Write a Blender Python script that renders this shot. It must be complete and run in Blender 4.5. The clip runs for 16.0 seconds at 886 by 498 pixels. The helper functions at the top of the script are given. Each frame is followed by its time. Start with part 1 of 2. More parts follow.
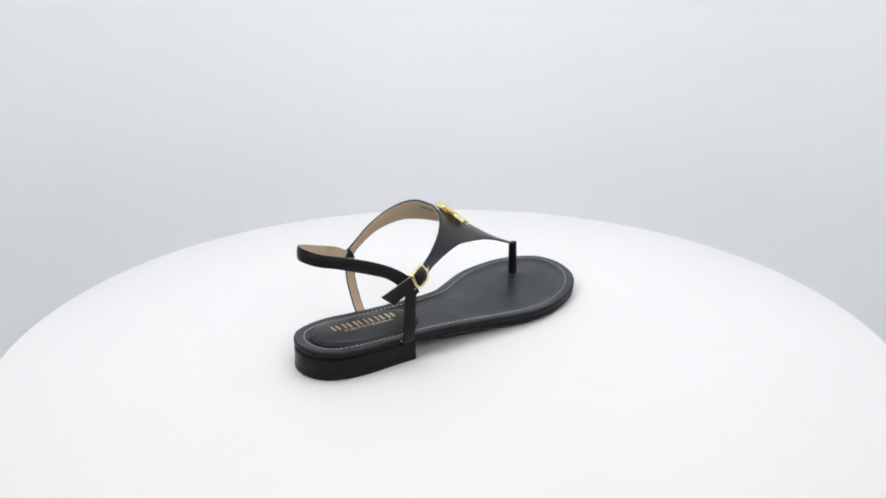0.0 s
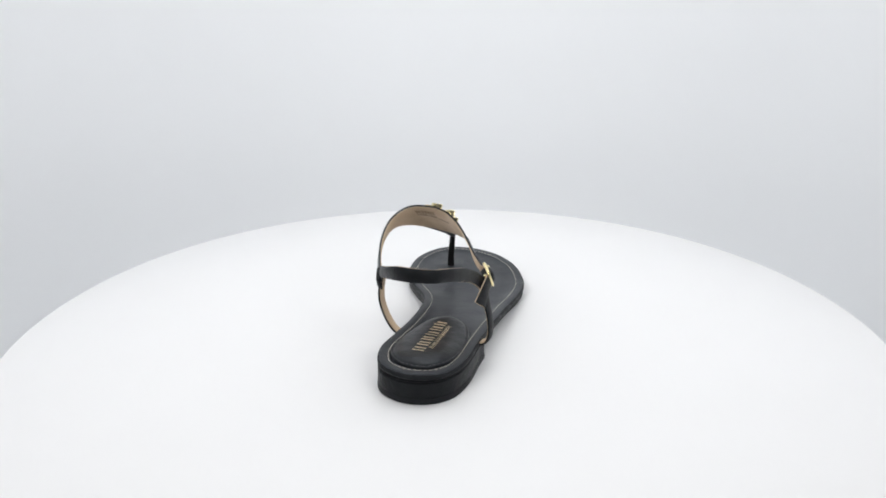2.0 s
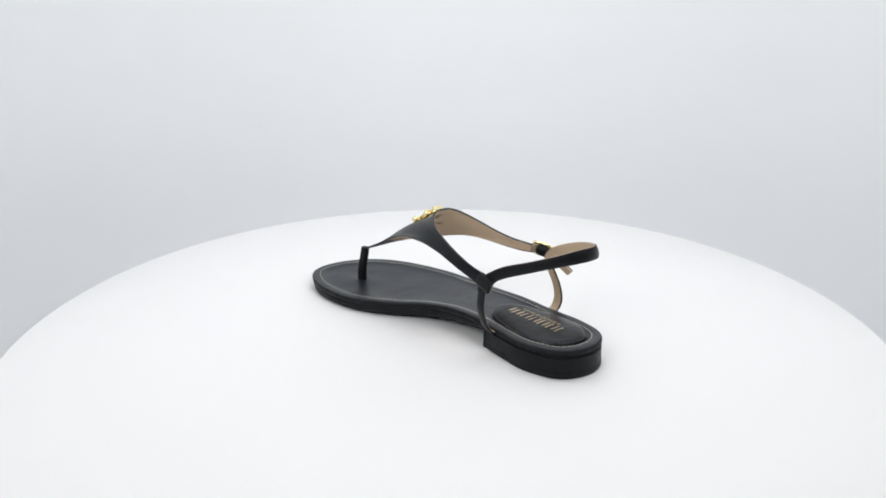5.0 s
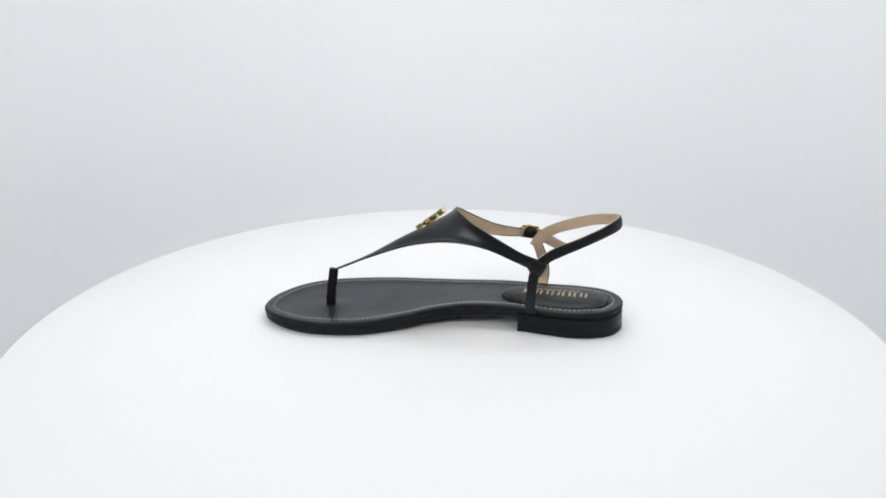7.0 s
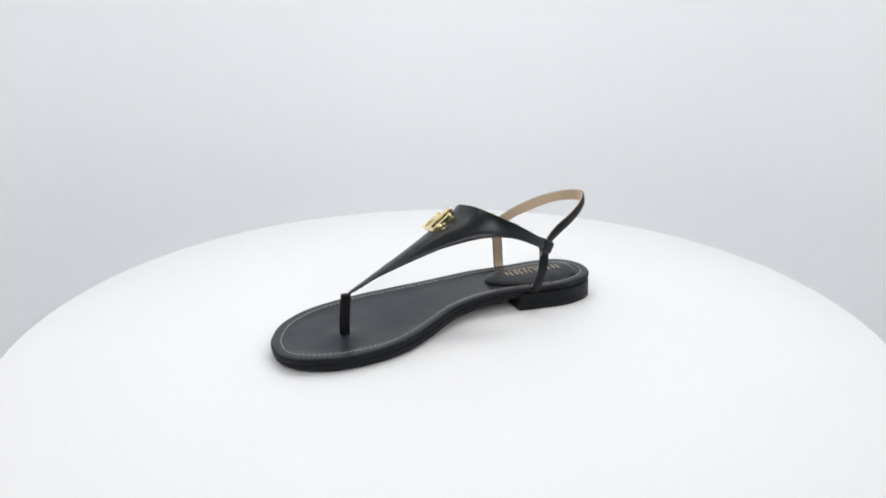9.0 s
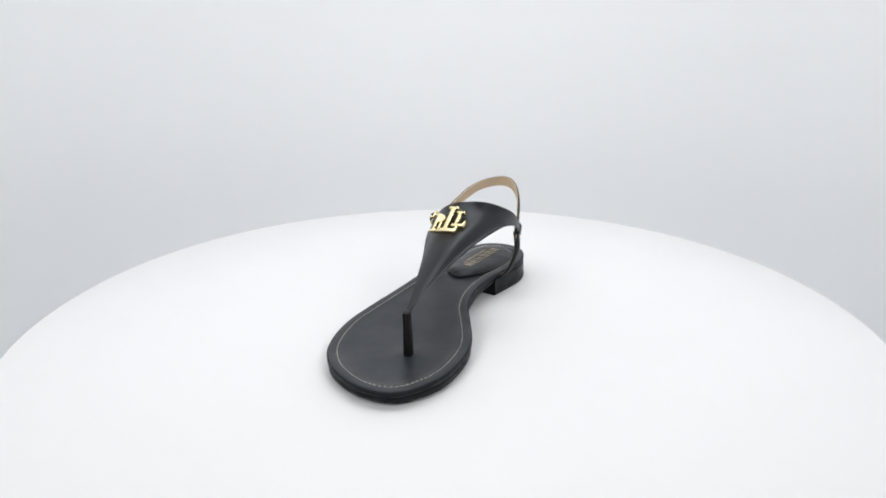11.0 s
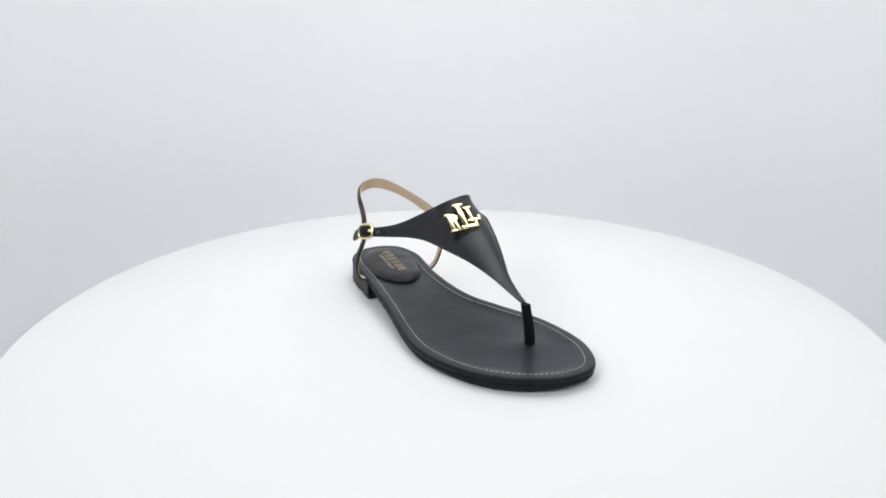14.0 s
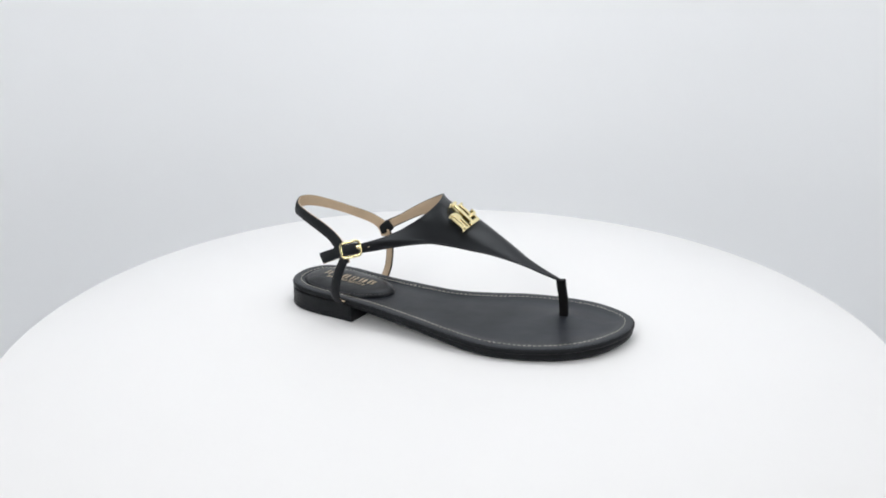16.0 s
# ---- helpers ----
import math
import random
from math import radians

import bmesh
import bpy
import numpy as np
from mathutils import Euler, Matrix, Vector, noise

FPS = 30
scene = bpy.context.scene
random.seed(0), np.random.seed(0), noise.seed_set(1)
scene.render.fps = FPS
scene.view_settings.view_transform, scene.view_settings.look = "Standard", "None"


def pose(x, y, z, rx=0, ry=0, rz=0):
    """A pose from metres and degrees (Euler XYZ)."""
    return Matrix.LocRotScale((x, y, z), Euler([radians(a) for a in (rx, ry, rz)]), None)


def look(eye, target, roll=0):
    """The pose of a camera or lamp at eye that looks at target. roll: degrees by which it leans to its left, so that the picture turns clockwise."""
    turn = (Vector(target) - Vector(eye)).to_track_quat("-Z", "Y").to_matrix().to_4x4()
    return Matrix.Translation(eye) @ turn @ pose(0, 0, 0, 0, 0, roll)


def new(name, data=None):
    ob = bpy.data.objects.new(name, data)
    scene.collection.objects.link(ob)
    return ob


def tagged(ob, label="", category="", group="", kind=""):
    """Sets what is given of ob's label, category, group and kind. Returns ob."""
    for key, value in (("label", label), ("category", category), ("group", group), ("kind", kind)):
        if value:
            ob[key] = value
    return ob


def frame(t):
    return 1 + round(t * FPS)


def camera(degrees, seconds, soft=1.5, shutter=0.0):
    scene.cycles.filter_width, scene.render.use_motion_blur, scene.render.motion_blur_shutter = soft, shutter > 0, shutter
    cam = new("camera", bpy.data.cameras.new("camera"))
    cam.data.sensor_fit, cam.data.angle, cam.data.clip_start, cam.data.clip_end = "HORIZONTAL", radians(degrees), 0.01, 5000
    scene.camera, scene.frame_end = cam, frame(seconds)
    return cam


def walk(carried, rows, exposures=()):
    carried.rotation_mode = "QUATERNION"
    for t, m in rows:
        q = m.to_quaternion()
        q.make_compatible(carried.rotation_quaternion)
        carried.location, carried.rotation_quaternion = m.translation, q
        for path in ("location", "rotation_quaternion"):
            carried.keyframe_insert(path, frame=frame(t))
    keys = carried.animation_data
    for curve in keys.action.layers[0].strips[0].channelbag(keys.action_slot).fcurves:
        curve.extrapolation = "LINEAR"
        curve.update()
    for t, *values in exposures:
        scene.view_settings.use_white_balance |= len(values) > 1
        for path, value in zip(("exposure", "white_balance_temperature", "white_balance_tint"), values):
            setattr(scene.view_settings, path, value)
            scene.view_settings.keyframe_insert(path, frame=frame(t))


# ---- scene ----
SECONDS = 16.0
SPIN = 18.424          # degrees a second, anticlockwise seen from above
START = 47.09         # heading of the toe at the start
EYE = (0.0, -0.48064, 0.21346)

cam = camera(63.866, SECONDS, soft=1.8)


def aim(eye, yaw, pitch, roll):
    """A pose from a heading (0 is +y, clockwise), a downward tilt and a lean, in degrees."""
    a, b = radians(yaw), radians(pitch)
    way = Vector((math.sin(a) * math.cos(b), math.cos(a) * math.cos(b), -math.sin(b)))
    return look(eye, Vector(eye) + way, roll)


STAND = aim(EYE, -0.319, 18.513, -0.329)
walk(cam, [(0.0, STAND), (SECONDS, STAND)])

# ---- world and lights ----
world = bpy.data.worlds.new("studio_world")
scene.world = world
world.use_nodes = True
world.node_tree.nodes["Background"].inputs[0].default_value = (0.95, 0.97, 1.0, 1)
world.node_tree.nodes["Background"].inputs[1].default_value = 0.3


def softbox(name, eye, target, width, height, power, colour=(1, 1, 1)):
    data = bpy.data.lights.new(name, "AREA")
    data.shape, data.size, data.size_y, data.energy, data.color = "RECTANGLE", width, height, power, colour
    lamp = new(name, data)
    lamp.matrix_world = look(eye, target)
    return lamp


softbox("overhead_panel_left", (-0.33, 0.14, 1.05), (-0.10, 0.16, 0), 0.26, 0.8, 2.65)
softbox("overhead_panel_right", (0.29, 0.14, 1.05), (0.08, 0.16, 0), 0.26, 0.8, 3.75)
softbox("side_softbox_left", (-0.72, -1.0, 0.92), (0, 0.45, 0.13), 0.5, 0.55, 8.2)
softbox("side_softbox_right", (0.72, -1.0, 0.92), (0, 0.45, 0.13), 0.5, 0.55, 6.7)


# ---- materials ----
def material(name, colour, rough=0.5, metal=0.0, grain=0.0, grain_scale=400.0, vary=0.0, vary_scale=20.0, gloss=0.5, dent=0.0, dent_scale=45.0, sheen=(1, 1, 1)):
    m = bpy.data.materials.new(name)
    m.use_nodes = True
    nt = m.node_tree
    b = nt.nodes["Principled BSDF"]
    b.inputs["Base Color"].default_value = (*colour, 1)
    b.inputs["Roughness"].default_value = rough
    b.inputs["Metallic"].default_value = metal
    b.inputs["Specular IOR Level"].default_value = gloss
    b.inputs["Specular Tint"].default_value = (*sheen, 1)
    where = nt.nodes.new("ShaderNodeTexCoord")
    if vary:
        n = nt.nodes.new("ShaderNodeTexNoise")
        n.inputs["Scale"].default_value, n.inputs["Detail"].default_value = vary_scale, 6
        mix = nt.nodes.new("ShaderNodeMix")
        mix.data_type = "RGBA"
        mix.inputs["A"].default_value = (*colour, 1)
        mix.inputs["B"].default_value = (*[c * (1 - vary) for c in colour], 1)
        nt.links.new(where.outputs["Object"], n.inputs["Vector"])
        nt.links.new(n.outputs["Fac"], mix.inputs["Factor"])
        nt.links.new(mix.outputs["Result"], b.inputs["Base Color"])
        ramp = nt.nodes.new("ShaderNodeMapRange")
        ramp.inputs["From Min"].default_value, ramp.inputs["From Max"].default_value = 0.25, 0.75
        ramp.inputs["To Min"].default_value, ramp.inputs["To Max"].default_value = rough * 0.8, min(1, rough * 1.2)
        nt.links.new(n.outputs["Fac"], ramp.inputs["Value"])
        nt.links.new(ramp.outputs["Result"], b.inputs["Roughness"])
    if grain:
        v = nt.nodes.new("ShaderNodeTexVoronoi")
        v.inputs["Scale"].default_value = grain_scale
        n2 = nt.nodes.new("ShaderNodeTexNoise")
        n2.inputs["Scale"].default_value, n2.inputs["Detail"].default_value = grain_scale * 0.25, 4
        add = nt.nodes.new("ShaderNodeMath")
        add.operation = "ADD"
        bump = nt.nodes.new("ShaderNodeBump")
        bump.inputs["Strength"].default_value, bump.inputs["Distance"].default_value = grain, 0.0004
        for tex in (v, n2):
            nt.links.new(where.outputs["Object"], tex.inputs["Vector"])
        nt.links.new(v.outputs["Distance"], add.inputs[0])
        nt.links.new(n2.outputs["Fac"], add.inputs[1])
        nt.links.new(add.outputs[0], bump.inputs["Height"])
        nt.links.new(bump.outputs["Normal"], b.inputs["Normal"])
        if dent:
            n3 = nt.nodes.new("ShaderNodeTexNoise")
            n3.inputs["Scale"].default_value, n3.inputs["Detail"].default_value = dent_scale, 2
            low = nt.nodes.new("ShaderNodeBump")
            low.inputs["Strength"].default_value, low.inputs["Distance"].default_value = dent, 0.004
            nt.links.new(where.outputs["Object"], n3.inputs["Vector"])
            nt.links.new(n3.outputs["Fac"], low.inputs["Height"])
            nt.links.new(low.outputs["Normal"], bump.inputs["Normal"])
    return m


COOL = (0.88, 0.94, 1.0)
LEATHER = material("black_leather", (0.0056, 0.006, 0.0074), 0.34, gloss=0.42, dent=0.06, dent_scale=50, grain=0.14, grain_scale=1300, vary=0.4, vary_scale=60, sheen=COOL)
STRAP = material("strap_leather", (0.0045, 0.0046, 0.0056), 0.47, gloss=0.26, dent=0.10, dent_scale=70, grain=0.30, grain_scale=1100, vary=0.4, vary_scale=90, sheen=COOL)
FOOTBED = material("footbed_leather", (0.0080, 0.0102, 0.0152), 0.40, gloss=0.50, dent=0.15, dent_scale=45, grain=0.15, grain_scale=1100, vary=0.35, vary_scale=35, sheen=COOL)
CUSHION = material("cushion_leather", (0.0062, 0.0066, 0.0085), 0.34, gloss=0.36, dent=0.28, dent_scale=55, grain=0.18, grain_scale=1000, vary=0.4, vary_scale=45, sheen=COOL)
EDGE = material("painted_edge", (0.0075, 0.0078, 0.0092), 0.55, gloss=0.24, dent=0.2, dent_scale=120, grain=0.40, grain_scale=800, vary=0.45, vary_scale=120, sheen=COOL)
POST_WRAP = material("post_wrap", (0.004, 0.004, 0.0045), 0.6, gloss=0.2, grain=0.25, grain_scale=1200, vary=0.4, vary_scale=90)
SOLE = material("black_rubber", (0.0065, 0.0067, 0.0078), 0.50, gloss=0.24, grain=0.30, grain_scale=700, vary=0.4, vary_scale=110, sheen=COOL)
HEEL = material("stacked_heel", (0.0055, 0.0058, 0.0068), 0.42, gloss=0.20, dent=0.15, dent_scale=90, grain=0.30, grain_scale=800, vary=0.45, vary_scale=110, sheen=COOL)
LINING = material("beige_lining", (0.62, 0.47, 0.32), 0.62, grain=0.2, grain_scale=1500, vary=0.25, vary_scale=70)
GOLD = material("gold_metal", (0.96, 0.83, 0.47), 0.16, 1.0, vary=0.12, vary_scale=120)
PRINT = material("brown_print", (0.27, 0.18, 0.11), 0.6, vary=0.4, vary_scale=500)
FOIL = material("gold_foil", (0.86, 0.72, 0.52), 0.45, 0.4, vary=0.3, vary_scale=300)
THREAD = material("cream_thread", (0.68, 0.65, 0.57), 0.8, vary=0.3, vary_scale=160)
DARK_THREAD = material("black_thread", (0.03, 0.03, 0.034), 0.6)
DISC = material("white_disc", (0.782, 0.783, 0.788), 0.55, grain=0.05, grain_scale=300, vary=0.02, vary_scale=6)
PAPER = material("backdrop_paper", (0.872, 0.886, 0.902), 0.9, grain=0.05, grain_scale=120, vary=0.03, vary_scale=1.5)
ROOM = material("dim_room_paint", (0.10, 0.10, 0.105), 0.8, grain=0.05, grain_scale=120, vary=0.1, vary_scale=2)


# ---- mesh helpers ----
def finish(bm, name, mat, smooth=True):
    me = bpy.data.meshes.new(name)
    bmesh.ops.recalc_face_normals(bm, faces=bm.faces)
    bm.to_mesh(me)
    bm.free()
    me.materials.append(mat)
    if smooth:
        me.shade_smooth()
        me.set_sharp_from_angle(angle=radians(38))
    return me


def part(name, bm, mat, parent, label="", smooth=True):
    ob = new(name, finish(bm, name, mat, smooth))
    ob.parent = parent
    if label:
        tagged(ob, label)
    return ob


def spline(points, n, closed=False):
    """n points evenly along a Catmull-Rom curve through the given ones."""
    pts = [Vector(q) for q in points]
    m = len(pts)
    out = []
    spans = m if closed else m - 1
    for i in range(spans):
        if closed:
            a, b, c, d = (pts[(i + k) % m] for k in (-1, 0, 1, 2))
        else:
            b, c = pts[i], pts[i + 1]
            a = pts[i - 1] if i else b * 2 - c
            d = pts[i + 2] if i + 2 < m else c * 2 - b
        for s in range(24):
            u = s / 24
            out.append(0.5 * ((2 * b) + (c - a) * u + (2 * a - 5 * b + 4 * c - d) * u * u + (3 * b - a - 3 * c + d) * u ** 3))
    out.append(pts[0] if closed else pts[-1])
    run = [0.0]
    for p, q in zip(out, out[1:]):
        run.append(run[-1] + (q - p).length)
    total, res, j = run[-1], [], 0
    for k in range(n):
        want = total * k / (n if closed else n - 1)
        while j < len(out) - 2 and run[j + 1] < want:
            j += 1
        span = run[j + 1] - run[j]
        res.append(out[j].lerp(out[j + 1], (want - run[j]) / span if span else 0))
    return res


def mm(points):
    return [tuple(c * 0.001 for c in q) for q in points]


def sheet(rows, thick, start=0.0, pillow=0.0):
    """A sheet with thickness: rows of points; along its normals it reaches from start to start + thick.
    pillow: how far its face swells between the two long edges."""
    nr, nc = len(rows), len(rows[0])
    normal = {}
    for i in range(nr):
        for j in range(nc):
            du = rows[min(i + 1, nr - 1)][j] - rows[max(i - 1, 0)][j]
            dv = rows[i][min(j + 1, nc - 1)] - rows[i][max(j - 1, 0)]
            c = du.cross(dv)
            normal[i, j] = c.normalized() if c.length > 1e-12 else Vector((0, 0, 0))
    bm = bmesh.new()
    lo = [[bm.verts.new(rows[i][j] + normal[i, j] * start) for j in range(nc)] for i in range(nr)]
    swell = [pillow * (1 - abs(2 * j / (nc - 1) - 1) ** 3) for j in range(nc)]
    hi = [[bm.verts.new(rows[i][j] + normal[i, j] * (start + thick + swell[j])) for j in range(nc)] for i in range(nr)]
    for i in range(nr - 1):
        for j in range(nc - 1):
            bm.faces.new((lo[i][j], lo[i][j + 1], lo[i + 1][j + 1], lo[i + 1][j]))
            bm.faces.new((hi[i][j], hi[i + 1][j], hi[i + 1][j + 1], hi[i][j + 1]))
    for i in range(nr - 1):
        for j in (0, nc - 1):
            bm.faces.new((lo[i][j], lo[i + 1][j], hi[i + 1][j], hi[i][j]))
    for j in range(nc - 1):
        for i in (0, nr - 1):
            bm.faces.new((lo[i][j], lo[i][j + 1], hi[i][j + 1], hi[i][j]))
    return bm


def strap(edge_a, edge_b, n=60, across=5):
    """Rows between two edge curves."""
    a, b = spline(mm(edge_a), n), spline(mm(edge_b), n)
    return [[p.lerp(q, k / (across - 1)) for k in range(across)] for p, q in zip(a, b)]


def tube(points, radius, sides=10, closed=False, squash=1.0):
    bm = bmesh.new()
    rings = []
    n = len(points)
    for i, p in enumerate(points):
        q = points[(i + 1) % n] if closed or i < n - 1 else p
        o = points[i - 1] if closed or i else p
        t = (q - o).normalized()
        side = t.cross(Vector((0, 0, 1)))
        side = side.normalized() if side.length > 1e-4 else Vector((1, 0, 0))
        up = side.cross(t)
        rings.append([bm.verts.new(p + (side * math.cos(a) + up * math.sin(a) * squash) * radius)
                      for a in (2 * math.pi * k / sides for k in range(sides))])
    for i in range(n if closed else n - 1):
        r, s = rings[i], rings[(i + 1) % n]
        for k in range(sides):
            bm.faces.new((r[k], r[(k + 1) % sides], s[(k + 1) % sides], s[k]))
    if not closed:
        bm.faces.new(rings[0])
        bm.faces.new(rings[-1])
    return bm


# ---- setting ----
def lathe(profile, n=160):
    """A solid of revolution about z."""
    bm = bmesh.new()
    rings = []
    for r, z in profile:
        rings.append([bm.verts.new((r * math.cos(2 * math.pi * k / n), r * math.sin(2 * math.pi * k / n), z)) for k in range(n)])
    for a, b in zip(rings, rings[1:]):
        for k in range(n):
            bm.faces.new((a[k], a[(k + 1) % n], b[(k + 1) % n], b[k]))
    bm.faces.new(rings[0])
    bm.faces.new(rings[-1])
    return bm


FLOOR_Z = -0.22
COVE_R = 0.50


def backdrop():
    """A curved sweep: floor, fillet and wall, bent round the back of the turntable and run straight towards the front."""
    prof = [(0.0, FLOOR_Z), (0.2, FLOOR_Z), (0.32, FLOOR_Z)]
    fillet = 0.10
    for k in range(13):
        a = math.pi / 2 * k / 12
        prof.append((COVE_R - fillet + fillet * math.sin(a), FLOOR_Z + fillet * (1 - math.cos(a))))
    prof += [(COVE_R, 0.3), (COVE_R, 0.6), (COVE_R, 1.25)]
    rows = []
    for r, z in prof:
        row = [Vector((r, -0.30, z)), Vector((r, -0.15, z))]
        row += [Vector((r * math.cos(a), r * math.sin(a), z)) for a in (math.pi * k / 48 for k in range(49))]
        row += [Vector((-r, -0.15, z)), Vector((-r, -0.30, z))]
        rows.append(row)
    ob = new("backdrop", finish(sheet(rows, -0.006), "backdrop", PAPER))
    tagged(ob, "seamless pale grey studio backdrop curving round the turntable", "backdrop", kind="structure")


def plain_wall(name, x0, y0, z0, x1, y1, z1):
    bm = bmesh.new()
    bmesh.ops.create_cube(bm, size=1.0, matrix=Matrix.Translation(((x0 + x1) / 2, (y0 + y1) / 2, (z0 + z1) / 2)) @ Matrix.Diagonal((x1 - x0, y1 - y0, z1 - z0, 1)))
    ob = new(name, finish(bm, name, ROOM, False))
    tagged(ob, "plain dim grey studio %s" % name.split("_")[0], name.split("_")[0], kind="structure")


backdrop()
plain_wall("floor", -1.3, -1.3, FLOOR_Z - 0.06, 1.3, 0.9, FLOOR_Z - 0.02)
plain_wall("wall_left", -1.34, -1.3, FLOOR_Z - 0.06, -1.3, 0.9, 1.3)
plain_wall("wall_right", 1.3, -1.3, FLOOR_Z - 0.06, 1.34, 0.9, 1.3)
plain_wall("wall_behind", -1.34, -1.34, FLOOR_Z - 0.06, 1.34, -1.3, 1.3)
plain_wall("wall_back", -1.34, 0.9, FLOOR_Z - 0.06, 1.34, 0.94, 1.3)
plain_wall("ceiling", -1.34, -1.34, 1.3, 1.34, 0.94, 1.34)

turntable = new("turntable")
tagged(turntable, "round matt white motorised display turntable", "turntable")
part("disc", lathe([(0.05, -0.012), (0.294, -0.012), (0.2985, -0.0105), (0.30, -0.008), (0.30, -0.003), (0.2992, -0.001), (0.2975, 0.0), (0.15, 0.0), (0.05, 0.0)], 240), DISC, turntable)
part("hub", lathe([(0.17, FLOOR_Z), (0.17, -0.012)], 96), DISC, turntable)

# ---- the sandal: toe along +x, buckle side along -y ----
sandal = new("sandal")
tagged(sandal, "black leather flat thong sandal with gold buckle and emblem", "sandal")


def along(table, x):
    """A smooth curve through (x, value) pairs, in millimetres; takes and gives metres."""
    x *= 1000
    if x <= table[0][0]:
        return table[0][1] * 0.001
    for i in range(len(table) - 1):
        if x <= table[i + 1][0]:
            (xa, a), (xb, b) = table[i], table[i + 1]
            before = table[i - 1] if i else table[i]
            after = table[i + 2] if i + 2 < len(table) else table[i + 1]
            ma = (b - before[1]) / (xb - before[0])
            mb = (after[1] - a) / (after[0] - xa)
            h = xb - xa
            u = (x - xa) / h
            return 0.001 * ((2 * u ** 3 - 3 * u * u + 1) * a + (u ** 3 - 2 * u * u + u) * h * ma + (3 * u * u - 2 * u ** 3) * b + (u ** 3 - u * u) * h * mb)
    return table[-1][1] * 0.001


TOP = [(-130, 19.2), (-100, 18.3), (-70, 17.4), (-45, 17.2), (-20, 15.8), (5, 13.4), (30, 11.1), (60, 9.8), (90, 10.1), (115, 10.6), (140, 10.6)]
TILT = [(-130, 0.5), (-100, 0.45), (-70, 0.35), (-45, 0.7), (-20, 1.3), (5, 1.35), (30, 1.15), (60, 0.85), (90, 0.35), (115, -0.1), (140, -0.3)]
HALF = [(-130, 20), (-90, 28), (-50, 27), (-10, 28), (30, 40), (70, 46), (115, 37), (140, 25)]
UNDER = [(-130, 10.5), (-60, 10.2), (-35, 8.0), (-15, 6.0), (5, 3.8), (25, 1.4), (45, 0.2), (60, 0.0), (95, 0.0), (115, 0.8), (140, 3.0)]
OUTLINE = [(-124.8, 6.5), (-120.8, 18.9), (-110.2, 28.7), (-89.5, 31.6), (-68.2, 26.6), (-45.9, 20.0), (-18.4, 16.1), (5.1, 18.2), (27.7, 27.1), (52.8, 36.4), (75.5, 39.0), (102.0, 35.8), (122.2, 25.4),
           (131.8, 12.9), (131.7, -3.8), (125.4, -18.6), (112.4, -34.6), (92.2, -47.4), (67.1, -54.3), (42.3, -55.4), (15.8, -50.3), (-11.6, -43.0), (-43.9, -35.4), (-72.4, -28.4), (-96.9, -23.5), (-113.5, -16.8), (-122.4, -6.8)]
PAD = [(-116, 2), (-113, 14), (-106, 21), (-94, 25), (-78, 23), (-62, 16.5), (-52, 11), (-44, 4), (-39.5, -4), (-42, -12), (-50, -18), (-62, -21), (-78, -21), (-92, -18.5), (-105, -13), (-113, -5)]


def foot_spine(x):
    return along([(-130, 3), (-90, 3), (-50, -4), (-10, -11.5), (30, -11), (70, -8), (140, 2)], x)


def top_z(x, y):
    """Height of the footbed, which tilts a little across the arch."""
    return along(TOP, x) + along(TILT, x) * max(-1.2, min(1.2, (y - foot_spine(x)) / along(HALF, x)))


def ring_of(points, inset=0.0, n=260):
    """A closed plan curve through the points, moved inwards."""
    pts = spline([(x * 0.001, y * 0.001, 0) for x, y in points], n, True)
    out = []
    for i, p in enumerate(pts):
        t = (pts[(i + 1) % n] - pts[i - 1]).normalized()
        out.append(p + Vector((t.y, -t.x, 0)) * inset)
    return out


def towards(ring, f, x0, x1, spine):
    """The ring drawn in towards a spine line."""
    out = []
    for p in ring:
        x = min(max(p.x, x0), x1)
        c = Vector((x, spine(x), 0))
        out.append(c + (p - c) * f)
    return out


def skin(rings, cap=(True, True)):
    """Closed rings joined into one body."""
    bm = bmesh.new()
    vs = [[bm.verts.new(p) for p in ring] for ring in rings]
    n = len(rings[0])
    for a, b in zip(vs, vs[1:]):
        for k in range(n):
            bm.faces.new((a[k], a[(k + 1) % n], b[(k + 1) % n], b[k]))
    for ring, want in zip((vs[0], vs[-1]), cap):
        if want:
            bmesh.ops.triangulate(bm, faces=[bm.faces.new(ring)])
    return bm


def bed(inset, dz):
    return [Vector((p.x, p.y, top_z(p.x, p.y) + dz)) for p in ring_of(OUTLINE, inset)]


def pucker(x, y):
    """The leather rises round the root of the toe post."""
    return 0.0022 * math.exp(-((x - 0.0845) ** 2 + (y - 0.0055) ** 2) / 0.011 ** 2)


def bed_top(f, dz):
    return [Vector((p.x, p.y, top_z(p.x, p.y) + dz + pucker(p.x, p.y))) for p in towards(ring_of(OUTLINE, 0.0035), f, -0.09, 0.085, foot_spine)]


footbed = part("footbed", skin([bed(0.0030, -0.0030), bed(0.0012, -0.0010), bed(0.0008, -0.0002), bed(0.0010, 0.0001), bed(0.0016, 0.0002), bed(0.0035, 0.0002)]
                                + [bed_top(f, dz) for f, dz in ((0.975, 0.0001), (0.93, -0.0001), (0.90, -0.0002), (0.87, -0.0006), (0.83, -0.0010), (0.78, -0.0013), (0.70, -0.0015), (0.55, -0.0016), (0.42, -0.0016), (0.32, -0.0016), (0.24, -0.0016), (0.17, -0.0016), (0.10, -0.0016), (0.02, -0.0016))]),
               FOOTBED, sandal, "black leather footbed with a flat stitched rim")
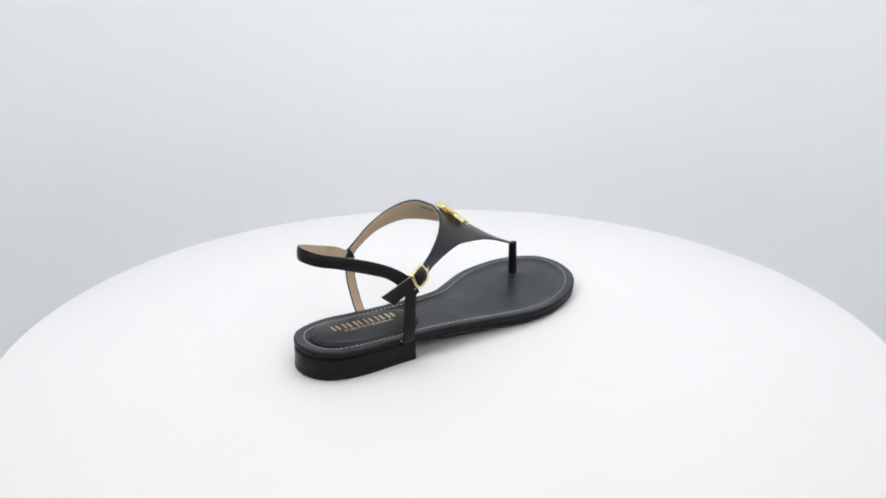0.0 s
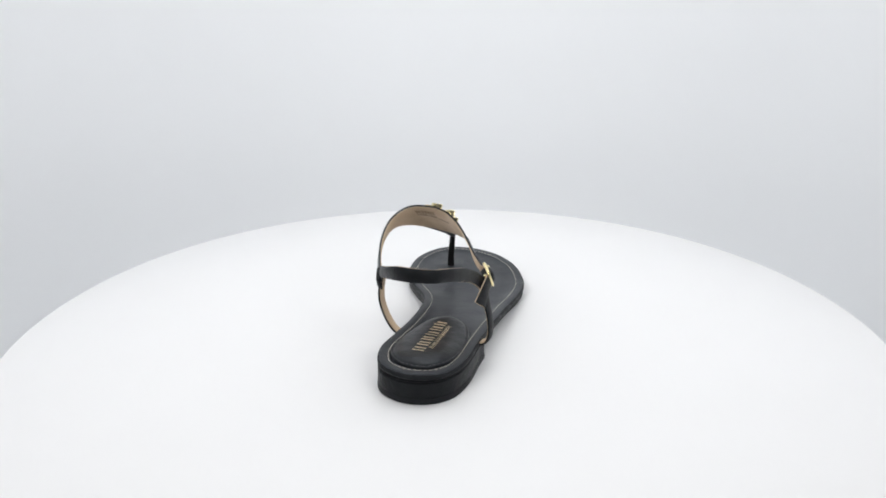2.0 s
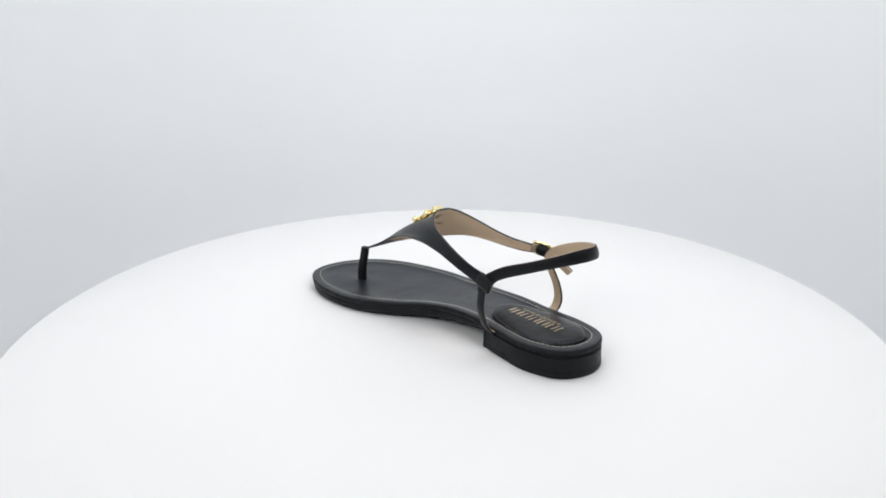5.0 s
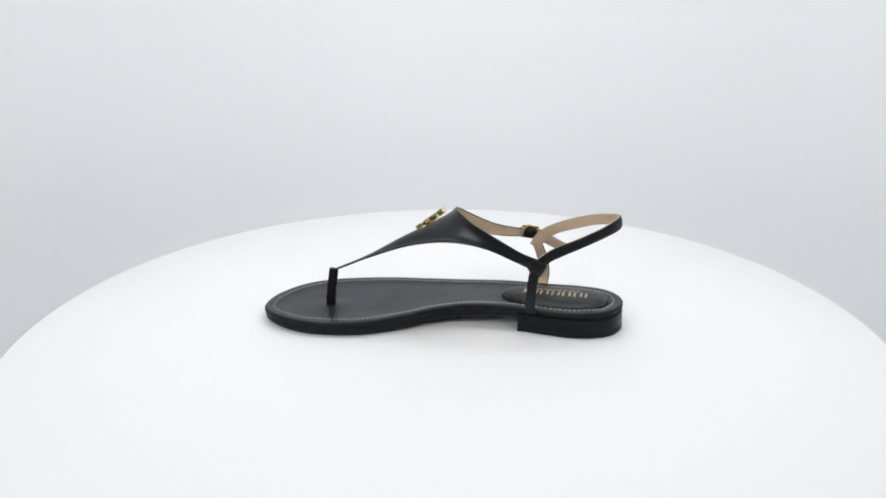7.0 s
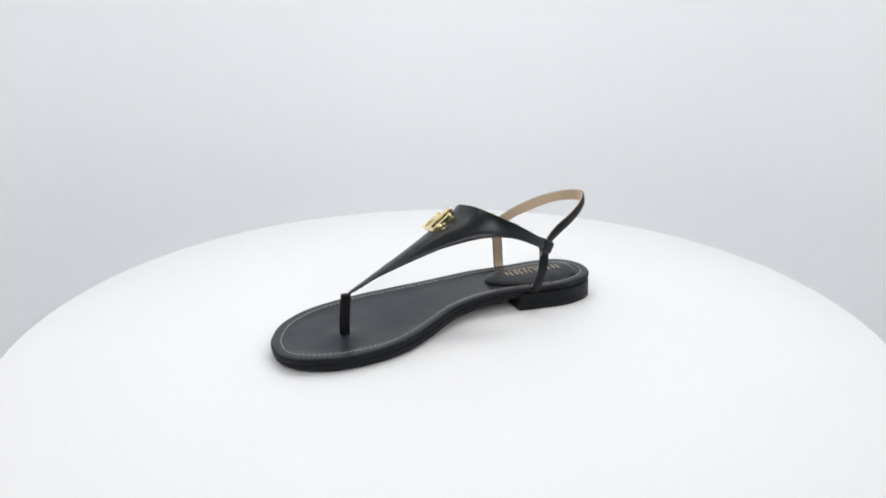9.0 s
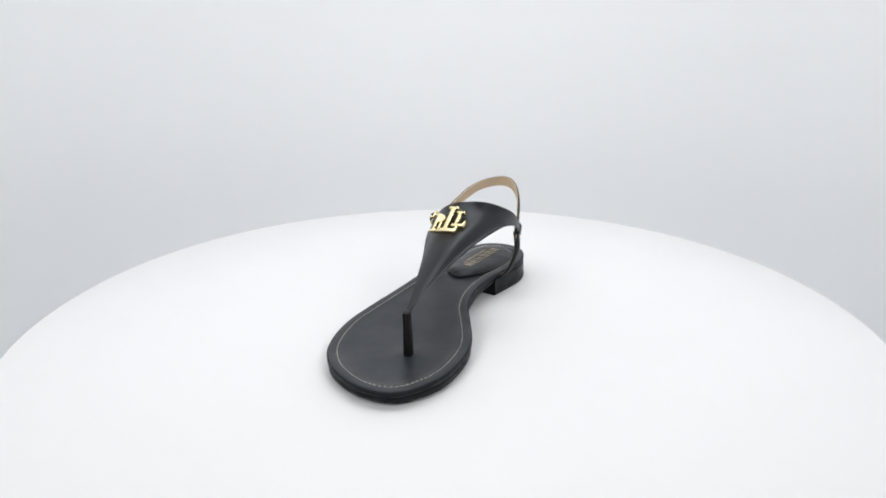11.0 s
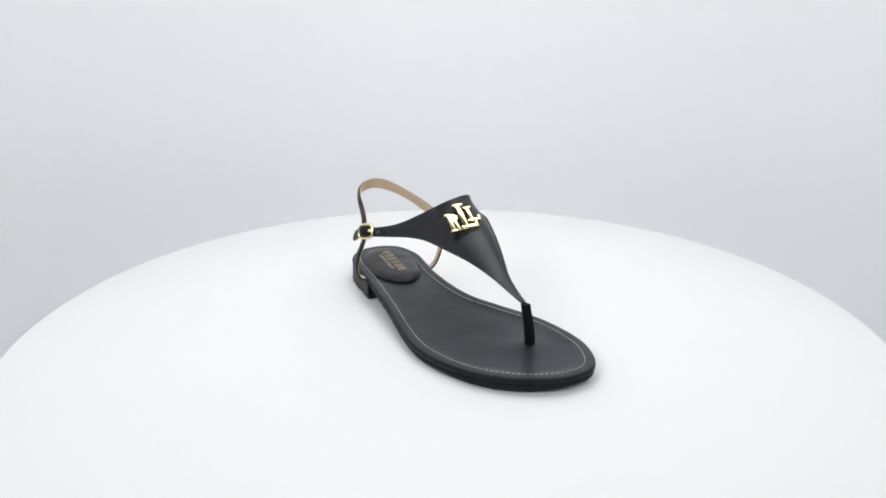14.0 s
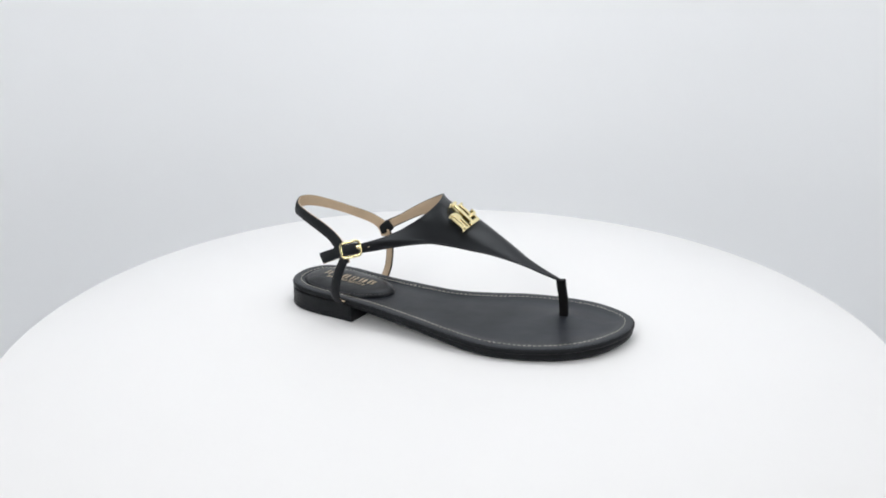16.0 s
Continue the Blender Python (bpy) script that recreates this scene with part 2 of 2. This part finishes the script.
part("edge_binding", skin([bed(0.0040, -0.0040), bed(0.0010, -0.0039), bed(0.0002, -0.0035), bed(-0.0003, -0.0026), bed(-0.0003, -0.0012), bed(0.0001, -0.0005), bed(0.0007, -0.0003), bed(0.0030, -0.0014)], (True, False)),
     EDGE, footbed, "dark painted leather edge")


def sole_ring(inset, up, from_top=False):
    """The outsole; over the heel it draws in to a narrow shadow gap."""
    out = []
    for p, q in zip(ring_of(OUTLINE, inset), ring_of(OUTLINE, inset + 0.0009)):
        p = p.lerp(q, max(0.0, min(1.0, (-0.050 - p.x) / 0.008)))
        lo, hi = along(UNDER, p.x), top_z(p.x, p.y) - 0.0037
        out.append(Vector((p.x, p.y, hi - up if from_top else min(lo + up, hi - 0.0004))))
    return out


part("outsole", skin([sole_ring(0.010, 0.0), sole_ring(0.0030, 0.0002), sole_ring(0.0013, 0.0009), sole_ring(0.0004, 0.0020), sole_ring(0.0004, 0.0019, True), sole_ring(0.0007, 0.0017, True),
                      sole_ring(0.0007, 0.0015, True), sole_ring(0.0003, 0.0013, True), sole_ring(0.0008, 0.0002, True), sole_ring(0.0045, 0.0, True)]), SOLE, sandal, "thin black rubber outsole")


def breast(y):
    return -0.0558 + 0.228 * y


def heel_ring(inset, z):
    """The back of the outline, closed by the straight front face of the heel."""
    ring = ring_of(OUTLINE, inset)
    k = max(range(len(ring)), key=lambda i: ring[i].x)
    ring = ring[k:] + ring[:k]
    back = [p for p in ring if p.x < breast(p.y) - 0.0006]
    back = [Vector((breast(back[0].y), back[0].y, 0))] + back + [Vector((breast(back[-1].y), back[-1].y, 0))]
    pts = spline(back, 110)
    front = [pts[-1].lerp(pts[0], u / 12) for u in range(1, 12)]
    return [Vector((p.x, p.y, z)) for p in pts + front]


heel = part("heel_block", skin([heel_ring(-0.0001, 0.0042), heel_ring(-0.0004, 0.0043), heel_ring(-0.0004, 0.0080), heel_ring(-0.0002, 0.0129), heel_ring(0.0008, 0.0137)]), HEEL, sandal, "glossy black stacked heel")
part("heel_tip", skin([heel_ring(0.0004, 0.0), heel_ring(-0.0006, 0.0004), heel_ring(-0.0008, 0.0014), heel_ring(-0.0005, 0.0041), heel_ring(-0.0002, 0.0042)]), SOLE, heel, "black rubber heel tip")


def dashes(path, long, gap, wide, high, normal=Vector((0, 0, 1))):
    """Short raised stitches along a path of close points."""
    bm = bmesh.new()
    run, want = 0.0, 0.0
    marks = []
    for a, b in zip(path, path[1:]):
        d = (b - a).length
        while run + d >= want:
            marks.append((a.lerp(b, (want - run) / d), (b - a).normalized()))
            want += long + gap
        run += d
    for p, t in marks:
        t = (Matrix.Rotation(random.uniform(-0.06, 0.06), 3, "Z") @ t)
        side = normal.cross(t).normalized()
        up = t.cross(side)
        body = []
        for s, w, h in ((-0.5, 0.5, -0.2), (-0.32, 1, 1), (0.32, 1, 1), (0.5, 0.5, -0.2)):
            c = p + t * (s * long * random.uniform(0.92, 1.05))
            body.append([bm.verts.new(c + side * (0.5 * wide * w * e) + up * (high * g)) for e, g in ((-1, -0.3), (-0.6, h), (0.6, h), (1, -0.3))])
        for a, b in zip(body, body[1:]):
            for k in range(3):
                bm.faces.new((a[k], a[k + 1], b[k + 1], b[k]))
        bm.faces.new(body[0])
        bm.faces.new(body[-1])
    return bm


seam = [Vector((p.x, p.y, top_z(p.x, p.y) - 0.0001)) for p in ring_of(OUTLINE, 0.0062, 900)]
part("stitching", dashes(seam + seam[:1], 0.0024, 0.0009, 0.00048, 0.00022), THREAD, footbed, "cream contrast topstitching")

# padded heel cushion with its own dark seam
PAD_HIGH = ((1.0, -0.0014), (0.985, -0.0003), (0.96, 0.0005), (0.935, 0.0006), (0.915, 0.0004), (0.895, 0.0009), (0.8, 0.0019), (0.6, 0.0029), (0.35, 0.0034), (0.03, 0.0035))


def pad_spine(x):
    return along([(-120, 3), (-90, 2.5), (-60, -2), (-40, -5)], x)


def pad_ring(f, dz):
    return [Vector((p.x, p.y, top_z(p.x, p.y) + dz)) for p in towards(ring_of(PAD, 0, 140), f, -0.10, -0.052, pad_spine)]


pad = part("heel_pad", skin([pad_ring(1.0, -0.0025)] + [pad_ring(f, dz) for f, dz in PAD_HIGH]), CUSHION, sandal, "padded black leather heel cushion")
part("stitching", dashes(pad_ring(0.915, 0.0005) + pad_ring(0.915, 0.0005)[:1], 0.0022, 0.0010, 0.0006, 0.0003), DARK_THREAD, pad, "black seam stitching")


def pad_z(x, y):
    """Height of the cushion in its middle part."""
    c = Vector((min(max(x, -0.10), -0.052), 0, 0))
    c.y = pad_spine(c.x)
    d = (Vector((x, y, 0)) - c).length / 0.0215
    for (fa, za), (fb, zb) in zip(PAD_HIGH, PAD_HIGH[1:]):
        if d >= fb:
            return top_z(x, y) + zb + (za - zb) * max(0, min(1, (d - fb) / (fa - fb)))
    return top_z(x, y) + 0.0035


def plate(corners, z_of, lift):
    """A thin foil bar whose corners lie on the cushion."""
    bm = bmesh.new()
    n = 5
    (a, b, c, d) = [Vector((*q, 0)) for q in corners]
    grid = []
    for i in range(n):
        u = i / (n - 1)
        p, q = a.lerp(b, u), d.lerp(c, u)
        grid.append([bm.verts.new((r.x, r.y, z_of(r.x, r.y) + lift)) for r in (p, p.lerp(q, 0.5), q)])
    for i in range(n - 1):
        for j in range(2):
            bm.faces.new((grid[i][j], grid[i + 1][j], grid[i + 1][j + 1], grid[i][j + 1]))
    bmesh.ops.solidify(bm, geom=bm.faces[:], thickness=0.00012)
    return bm


def foil_bars():
    """The stamped maker's mark as plain gold bars: one tall row and one low row."""
    ahead, up = Vector((0.977, -0.213)), Vector((0.213, 0.977))

    def row(origin, length, high, count, stroke):
        cell = length / count
        for k in range(count):
            o = origin + ahead * (cell * k)
            shapes = [((0.08, 0.08 + stroke * random.uniform(0.7, 1.2)), (0, 1)), ((0.50, 0.50 + stroke * random.uniform(0.6, 1.5)), (0, random.uniform(0.85, 1)))]
            for n, ((u0, u1), (v0, v1)) in enumerate(shapes):
                quad = [o + ahead * (u * cell) + up * (v * high) for u, v in ((u0, v0), (u1, v0), (u1, v1), (u0, v1))]
                yield quad, 0.00022 + 0.00002 * n

    for origin, length, high, count, stroke in ((Vector((-0.1012, 0.0033)), 0.0475, 0.0078, 6, 0.19), (Vector((-0.0960, -0.0020)), 0.0355, 0.0030, 11, 0.24)):
        for quad, lift in row(origin, length, high, count, stroke):
            part("foil_bar", plate(quad, pad_z, lift), FOIL, pad, smooth=False)


foil_bars()

# ---- straps ----
UPPER_IN = [(-61.5, 36.0, 58.6), (-51, 38.2, 63.6), (-41.3, 39.2, 69.5), (-30, 38.2, 76.0), (-19.8, 34.5, 81.4), (-12.5, 27.5, 85.4), (-9.1, 19.5, 86.6), (-7.7, 6.6, 85.3)]
UPPER_OUT = [(-7.7, 6.6, 85.3), (-9.8, -1.0, 82.4), (-14.6, -7.4, 78.2), (-22, -13.2, 73.0), (-30.8, -17.8, 67.9), (-41, -22.4, 63.6), (-53.5, -28.2, 60.3)]
LOWER_IN = [(-60.0, 37.0, 50.6), (-46.1, 40.1, 58.2), (-26.7, 40.3, 66.6), (-2.6, 36.2, 69.8), (20.4, 26.6, 64.4), (38.8, 18.4, 56.8), (57.8, 9.3, 47.4), (72, 6.0, 40.7), (81.0, 4.9, 36.9)]
LOWER_OUT = [(81.0, 2.7, 36.6), (70, 1.2, 40.7), (56.7, -0.6, 46.0), (42, -3.4, 50.7), (28, -6.6, 54.3), (14, -11.0, 57.8), (-0.7, -15.0, 60.5), (-15.9, -18.2, 59.9), (-30, -21.4, 57.6), (-42.2, -25.0, 55.3), (-51.9, -29.8, 53.9)]


def vamp_rows():
    """The T-shaped front strap: ruled between its edges, hollowed a little down the middle."""
    rows = []
    for upper, lower, flip in ((UPPER_IN, LOWER_IN, False), (UPPER_OUT, LOWER_OUT, True)):
        a, b = spline(mm(upper), 44), spline(mm(lower), 44)
        for i, (p, q) in enumerate(zip(a, b)):
            if flip and i == 0:
                continue
            span = (q - p).length
            w = max(0.0, (span - 0.03) / 0.07)
            row = []
            for k in range(19):
                u = k / 18
                r = p.lerp(q, u)
                r += Vector((-0.46, 0, -0.89)) * (0.0018 * w * 4 * u * (1 - u))
                r += Vector((0.3, 0.0, 0.5)) * (0.0018 * max(0, 1 - w) * min(1, span / 0.02) * 4 * u * (1 - u))
                row.append(r)
            rows.append(row)
    # relax the sheet between its edges, so that no crease is left
    for _ in range(40):
        was = [list(row) for row in rows]
        for i in range(1, len(rows) - 1):
            for k in range(1, 18):
                along_row = 1 / max((was[i][k + 1] - was[i][k - 1]).length_squared, 1e-8)
                over_rows = 1 / max((was[i + 1][k] - was[i - 1][k]).length_squared, 1e-8)
                rows[i][k] = ((was[i][k - 1] + was[i][k + 1]) * along_row + (was[i - 1][k] + was[i + 1][k]) * over_rows) / (2 * (along_row + over_rows))
    # the soft ridge that runs from beside the emblem towards the toe post
    for i, row in enumerate(rows):
        for k in range(1, 18):
            row[k] += Vector((0.42, 0.26, 0.87)) * (0.0024 * math.exp(-((i - 35) / 8.0) ** 2) * math.sin(math.pi * k / 18) ** 2)
    return rows


def trimmed(rows, side):
    """The lining's rows, a little inside the leather's edges."""
    out = []
    for row in rows:
        n, across = len(row), (row[-1] - row[0]).normalized()
        out.append([p + across * (side * (1 - 2 * k / (n - 1))) for k, p in enumerate(row)])
    return out


def vamp_lining(rows):
    """The lining stops short of the toe post and of the lower edges."""
    out = []
    for row in rows:
        span = (row[-1] - row[0]).length
        end = 1 - 0.0010 / span - 0.20 * max(0.0, (span - 0.03) / 0.07)
        start = 0.0006 / span
        new_row = []
        for k in range(11):
            f = (start + (end - start) * k / 10) * (len(row) - 1)
            i = min(int(f), len(row) - 2)
            new_row.append(row[i].lerp(row[i + 1], f - i))
        out.append(new_row)
    return out


VAMP = vamp_rows()
vamp = part("vamp_strap", sheet(VAMP, 0.0012, -0.0006, 0.0003), LEATHER, sandal, "smooth black leather front strap")
part("lining", sheet(vamp_lining(VAMP), -0.0006, -0.0005), LINING, vamp, "beige leather lining")


def lining_point(i, u):
    """A point of the front strap by row and by share of its width."""
    a, f = int(i), u * 18
    k = int(f)
    p = VAMP[a][k].lerp(VAMP[a][k + 1], f - k)
    q = VAMP[a + 1][k].lerp(VAMP[a + 1][k + 1], f - k)
    return p.lerp(q, i - a)


for first, last, count, u0, u1 in ((34.2, 42.8, 7, 0.08, 0.165), (33.8, 43.0, 8, 0.195, 0.265), (43.6, 50.6, 7, 0.24, 0.285)):
    step = (last - first) / count
    for n in range(count):
        a, b = first + step * n, first + step * (n + random.uniform(0.55, 0.8))
        rows = [[lining_point(a + (b - a) * r / 3, u0 + (u1 - u0) * c / 2) for c in range(3)] for r in range(4)]
        part("printed_bar", sheet(rows, -0.00012, -0.00106), PRINT, vamp, "faint brown printed bar on the lining")


def edge_seam(first, last, face):
    """Points just inside the lower edge of the front strap, on its outer face."""
    path = []
    for row in VAMP[first:last]:
        span = (row[-1] - row[0]).length
        f = (1 - min(0.5, 0.0022 / span)) * (len(row) - 1)
        i = min(int(f), len(row) - 2)
        path.append(row[i].lerp(row[i + 1], f - i) + face * 0.0008)
    return spline(path, 400)


for first, last, face in ((2, 36, Vector((0.35, 0.55, 0.75)).normalized()), (52, 86, Vector((0.35, -0.55, 0.75)).normalized())):
    part("stitching", dashes(edge_seam(first, last, face), 0.0020, 0.0009, 0.0005, 0.00022, face), DARK_THREAD, vamp, "black edge stitching")

ANKLE_TOP = [(-57, 36.6, 47), (-60, 36.4, 55.5), (-66, 34.6, 60.8), (-74.6, 32.3, 65.5), (-90.3, 28.3, 70.9), (-104.8, 22.8, 76.2), (-114.6, 15.4, 80.0), (-118.8, 6.1, 80.7), (-114.6, -5.1, 78.7), (-106, -12, 76.5), (-96.3, -16.8, 73.5), (-84, -21, 68.9), (-72.7, -25.4, 63), (-65, -29.6, 56), (-61.2, -33.6, 47)]
ANKLE_LOW = [(-65, 34.6, 46), (-66.8, 34.2, 51.5), (-70.5, 33, 55.6), (-78, 31.7, 59.2), (-92.0, 28.4, 64.5), (-105.6, 22.6, 69.2), (-115.6, 15.2, 72.1), (-120.0, 6.1, 72.9), (-117, -5, 71.5), (-108.5, -11.8, 69.5), (-99.5, -16.2, 66.5), (-88.5, -20.6, 62.3), (-79.7, -24.4, 58.4), (-73, -28.2, 52.4), (-68.2, -30.6, 44.6)]
ANKLE = strap(ANKLE_TOP, ANKLE_LOW, 110, 7)
ankle = part("ankle_strap", sheet(ANKLE, -0.0010, 0.0006, -0.0007), STRAP, sandal, "black leather ankle strap")
part("lining", sheet(trimmed(ANKLE, -0.0001), 0.0006, 0.0005), LINING, ankle, "beige leather lining")


def upright(centre, half, out_sign):
    """A strap that runs down to the sole; half: half its width, along the sandal's length."""
    a = [(x + half * 0.95, y - half * 0.3, z) for x, y, z in centre]
    b = [(x - half * 0.95, y + half * 0.3, z) for x, y, z in centre]
    rows = strap(a, b, 36, 7)
    leather = part("side_strap", sheet(rows, 0.0010 * out_sign, -0.0006 * out_sign, 0.0006 * out_sign), STRAP, sandal, "narrow black leather side strap")
    part("lining", sheet(trimmed(rows, 0.0006), -0.0006 * out_sign, -0.0005 * out_sign), LINING, leather, "beige leather lining")


upright([(-60.6, 34.8, 52), (-59.6, 36.3, 43), (-58.9, 35.8, 34), (-58.9, 32.0, 23), (-59.9, 26.8, 16), (-60.8, 21.0, 14.0)], 3.3, 1)
upright([(-65.4, -31.0, 49), (-68.4, -32.3, 42), (-71.1, -34.4, 33), (-72.4, -35.1, 23), (-71.3, -32.4, 16), (-70.2, -25.5, 14.3)], 3.9, -1)


def rounded_box(size, radius, m):
    bm = bmesh.new()
    bmesh.ops.create_cube(bm, size=1.0, matrix=Matrix.Diagonal((*size, 1)))
    bmesh.ops.bevel(bm, geom=bm.edges[:], offset=radius, segments=3, profile=0.5, affect="EDGES")
    bmesh.ops.transform(bm, matrix=m, verts=bm.verts)
    return bm


def frame_of(origin, u, v):
    """A pose with x along u and y near v."""
    u = Vector(u).normalized()
    n = u.cross(Vector(v)).normalized()
    v = n.cross(u)
    m = Matrix((u, v, n)).transposed().to_4x4()
    return Matrix.Translation(Vector(origin)) @ m


# the loop by which the front strap holds the inner side strap
LOOP = frame_of((-0.0620, 0.0359, 0.0532), (-0.75, -0.1, -0.42), (-0.42, 0, 0.75))
part("loop", rounded_box((0.0112, 0.0090, 0.0046), 0.0018, LOOP), STRAP, sandal, "black leather loop round the side strap")

# toe post: a folded strip with a seam
POST = [(84.6, 5.5, 9.0), (84.4, 5.4, 16.0), (83.6, 4.9, 24.0), (82.4, 4.2, 31.0), (81.6, 3.6, 37.2)]


def toe_post():
    pts = spline(mm(POST), 22)
    rings = []
    for i, p in enumerate(pts):
        u = i / 21
        rx, ry = 0.0032, 0.0028 - 0.0006 * u
        ring = []
        for k in range(24):
            a = 2 * math.pi * k / 24
            c, s = math.cos(a), math.sin(a)
            x = abs(c) ** 0.55 * (1 if c > 0 else -1)
            y = abs(s) ** 0.55 * (1 if s > 0 else -1)
            pinch = 0.82 if k == 0 else 1.0
            ring.append(p + Vector((rx * x * pinch, ry * y, 0.0004 * x)))
        rings.append(ring)
    return skin(rings)


part("toe_post", toe_post(), POST_WRAP, sandal, "black leather-wrapped toe post")

# ---- buckle side ----
BUCKLE_O = Vector((-0.0599, -0.0307, 0.0560))
BU = Vector((13.1, 3.9, 3.0)).normalized()      # along the strap, towards the toe
BV = Vector((-3.0, 2.4, 8.2)).normalized()
BM = frame_of(BUCKLE_O, BU, BV)                 # its third axis points into the shoe or out of it
OUTWARD = 1 if (BM.to_3x3() @ Vector((0, 0, 1))).y < 0 else -1


def on_buckle(x, y, z):
    return BM @ Vector((x, y, z * OUTWARD))


# the end of the front strap, through the buckle and out behind it
def tongue_rows():
    a, b = VAMP[-1][0], VAMP[-1][-1]
    tail_top, tail_low = Vector((-0.0871, -0.0266, 0.0491)), Vector((-0.0817, -0.0318, 0.0437))
    top = spline([a, on_buckle(0.003, 0.0039, 0.0028), on_buckle(-0.004, 0.0039, 0.0028), on_buckle(-0.0085, 0.0038, 0.0002), tail_top], 40)
    low = spline([b, on_buckle(0.004, -0.0039, 0.0028), on_buckle(-0.003, -0.0039, 0.0028), on_buckle(-0.0075, -0.0039, 0.0002), tail_low], 40)
    return [[p.lerp(q, k / 6) for k in range(7)] for p, q in zip(top, low)]


TONGUE = tongue_rows()
tongue = part("strap_end", sheet(TONGUE, 0.0010, -0.0006, 0.0006), STRAP, sandal, "black strap end passed through the buckle")
part("lining", sheet(trimmed(TONGUE, -0.0001), -0.0006, -0.0005), LINING, tongue, "beige leather lining")


def buckle_frame():
    n = 64
    pts = []
    for k in range(n):
        a = 2 * math.pi * k / n
        c, s = math.cos(a), math.sin(a)
        x = 0.0069 * abs(c) ** 0.45 * (1 if c > 0 else -1)
        y = 0.0052 * abs(s) ** 0.45 * (1 if s > 0 else -1)
        pts.append(on_buckle(x, y, 0.0022 - 6 * x * x))
    return tube(pts, 0.0010, 10, True)


buckle = new("buckle")
buckle.parent = sandal
buckle.matrix_world = Matrix.Identity(4)
tagged(buckle, "small polished gold buckle")
part("buckle_frame", buckle_frame(), GOLD, buckle)
part("fold", rounded_box((0.0100, 0.0080, 0.0074), 0.0028, Matrix.Translation(on_buckle(-0.0008, 0, 0.0015)) @ BM.to_3x3().to_4x4()), STRAP, buckle, "black leather fold that holds the buckle")
part("prong", tube([on_buckle(-0.0072, 0, 0.0018), on_buckle(-0.004, 0, 0.0005), on_buckle(0.002, 0.0, 0.0005)], 0.0006), GOLD, buckle)
part("prong_tip", rounded_box((0.0030, 0.0026, 0.0016), 0.0006, Matrix.Translation(on_buckle(0.0060, 0.0003, 0.0038)) @ BM.to_3x3().to_4x4()), GOLD, buckle)
part("centre_bar", tube([on_buckle(-0.0066, -0.0050, -0.0006), on_buckle(-0.0066, 0.0050, -0.0006)], 0.0008), GOLD, buckle)
# a pale foil-coloured dot stands in for light glinting in the strap hole
row = VAMP[-3]
hole = row[9] + Vector((0.0004, -0.0016, 0.0004))
part("hole_glint", rounded_box((0.0008, 0.0008, 0.0006), 0.0002, frame_of(hole, BU, BV)), FOIL, tongue, "pale dot for the light glinting in a strap hole")

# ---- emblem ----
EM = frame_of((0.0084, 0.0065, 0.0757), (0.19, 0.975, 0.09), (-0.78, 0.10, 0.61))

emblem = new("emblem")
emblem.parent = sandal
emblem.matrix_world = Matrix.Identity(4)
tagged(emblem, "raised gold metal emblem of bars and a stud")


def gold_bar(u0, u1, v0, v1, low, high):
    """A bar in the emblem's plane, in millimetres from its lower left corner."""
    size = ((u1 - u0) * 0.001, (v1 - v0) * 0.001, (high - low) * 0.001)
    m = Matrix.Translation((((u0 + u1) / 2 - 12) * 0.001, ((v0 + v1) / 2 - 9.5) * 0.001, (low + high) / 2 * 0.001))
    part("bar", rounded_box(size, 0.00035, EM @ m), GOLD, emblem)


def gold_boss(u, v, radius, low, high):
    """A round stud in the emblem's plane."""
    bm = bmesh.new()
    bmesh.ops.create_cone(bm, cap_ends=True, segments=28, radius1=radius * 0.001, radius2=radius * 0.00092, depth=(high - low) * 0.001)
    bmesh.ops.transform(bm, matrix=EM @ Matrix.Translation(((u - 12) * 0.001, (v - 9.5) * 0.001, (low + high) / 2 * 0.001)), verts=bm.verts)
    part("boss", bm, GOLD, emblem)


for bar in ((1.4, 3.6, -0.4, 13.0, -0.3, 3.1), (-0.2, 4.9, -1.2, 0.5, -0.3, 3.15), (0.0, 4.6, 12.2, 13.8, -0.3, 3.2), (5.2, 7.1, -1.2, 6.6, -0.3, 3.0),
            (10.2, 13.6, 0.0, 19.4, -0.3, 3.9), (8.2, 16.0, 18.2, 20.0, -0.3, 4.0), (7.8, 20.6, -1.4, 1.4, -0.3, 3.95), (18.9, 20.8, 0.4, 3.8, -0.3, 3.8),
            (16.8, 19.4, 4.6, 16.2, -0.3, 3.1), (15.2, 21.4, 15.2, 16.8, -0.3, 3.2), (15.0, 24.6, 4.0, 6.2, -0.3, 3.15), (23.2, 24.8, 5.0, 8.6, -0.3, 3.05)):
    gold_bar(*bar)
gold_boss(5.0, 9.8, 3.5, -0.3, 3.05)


def motions():
    rows = [(k * 0.25, pose(0, 0, 0, 0, 0, START + SPIN * k * 0.25)) for k in range(int(SECONDS * 4) + 1)]
    walk(sandal, rows)
    walk(turntable, rows)


motions()
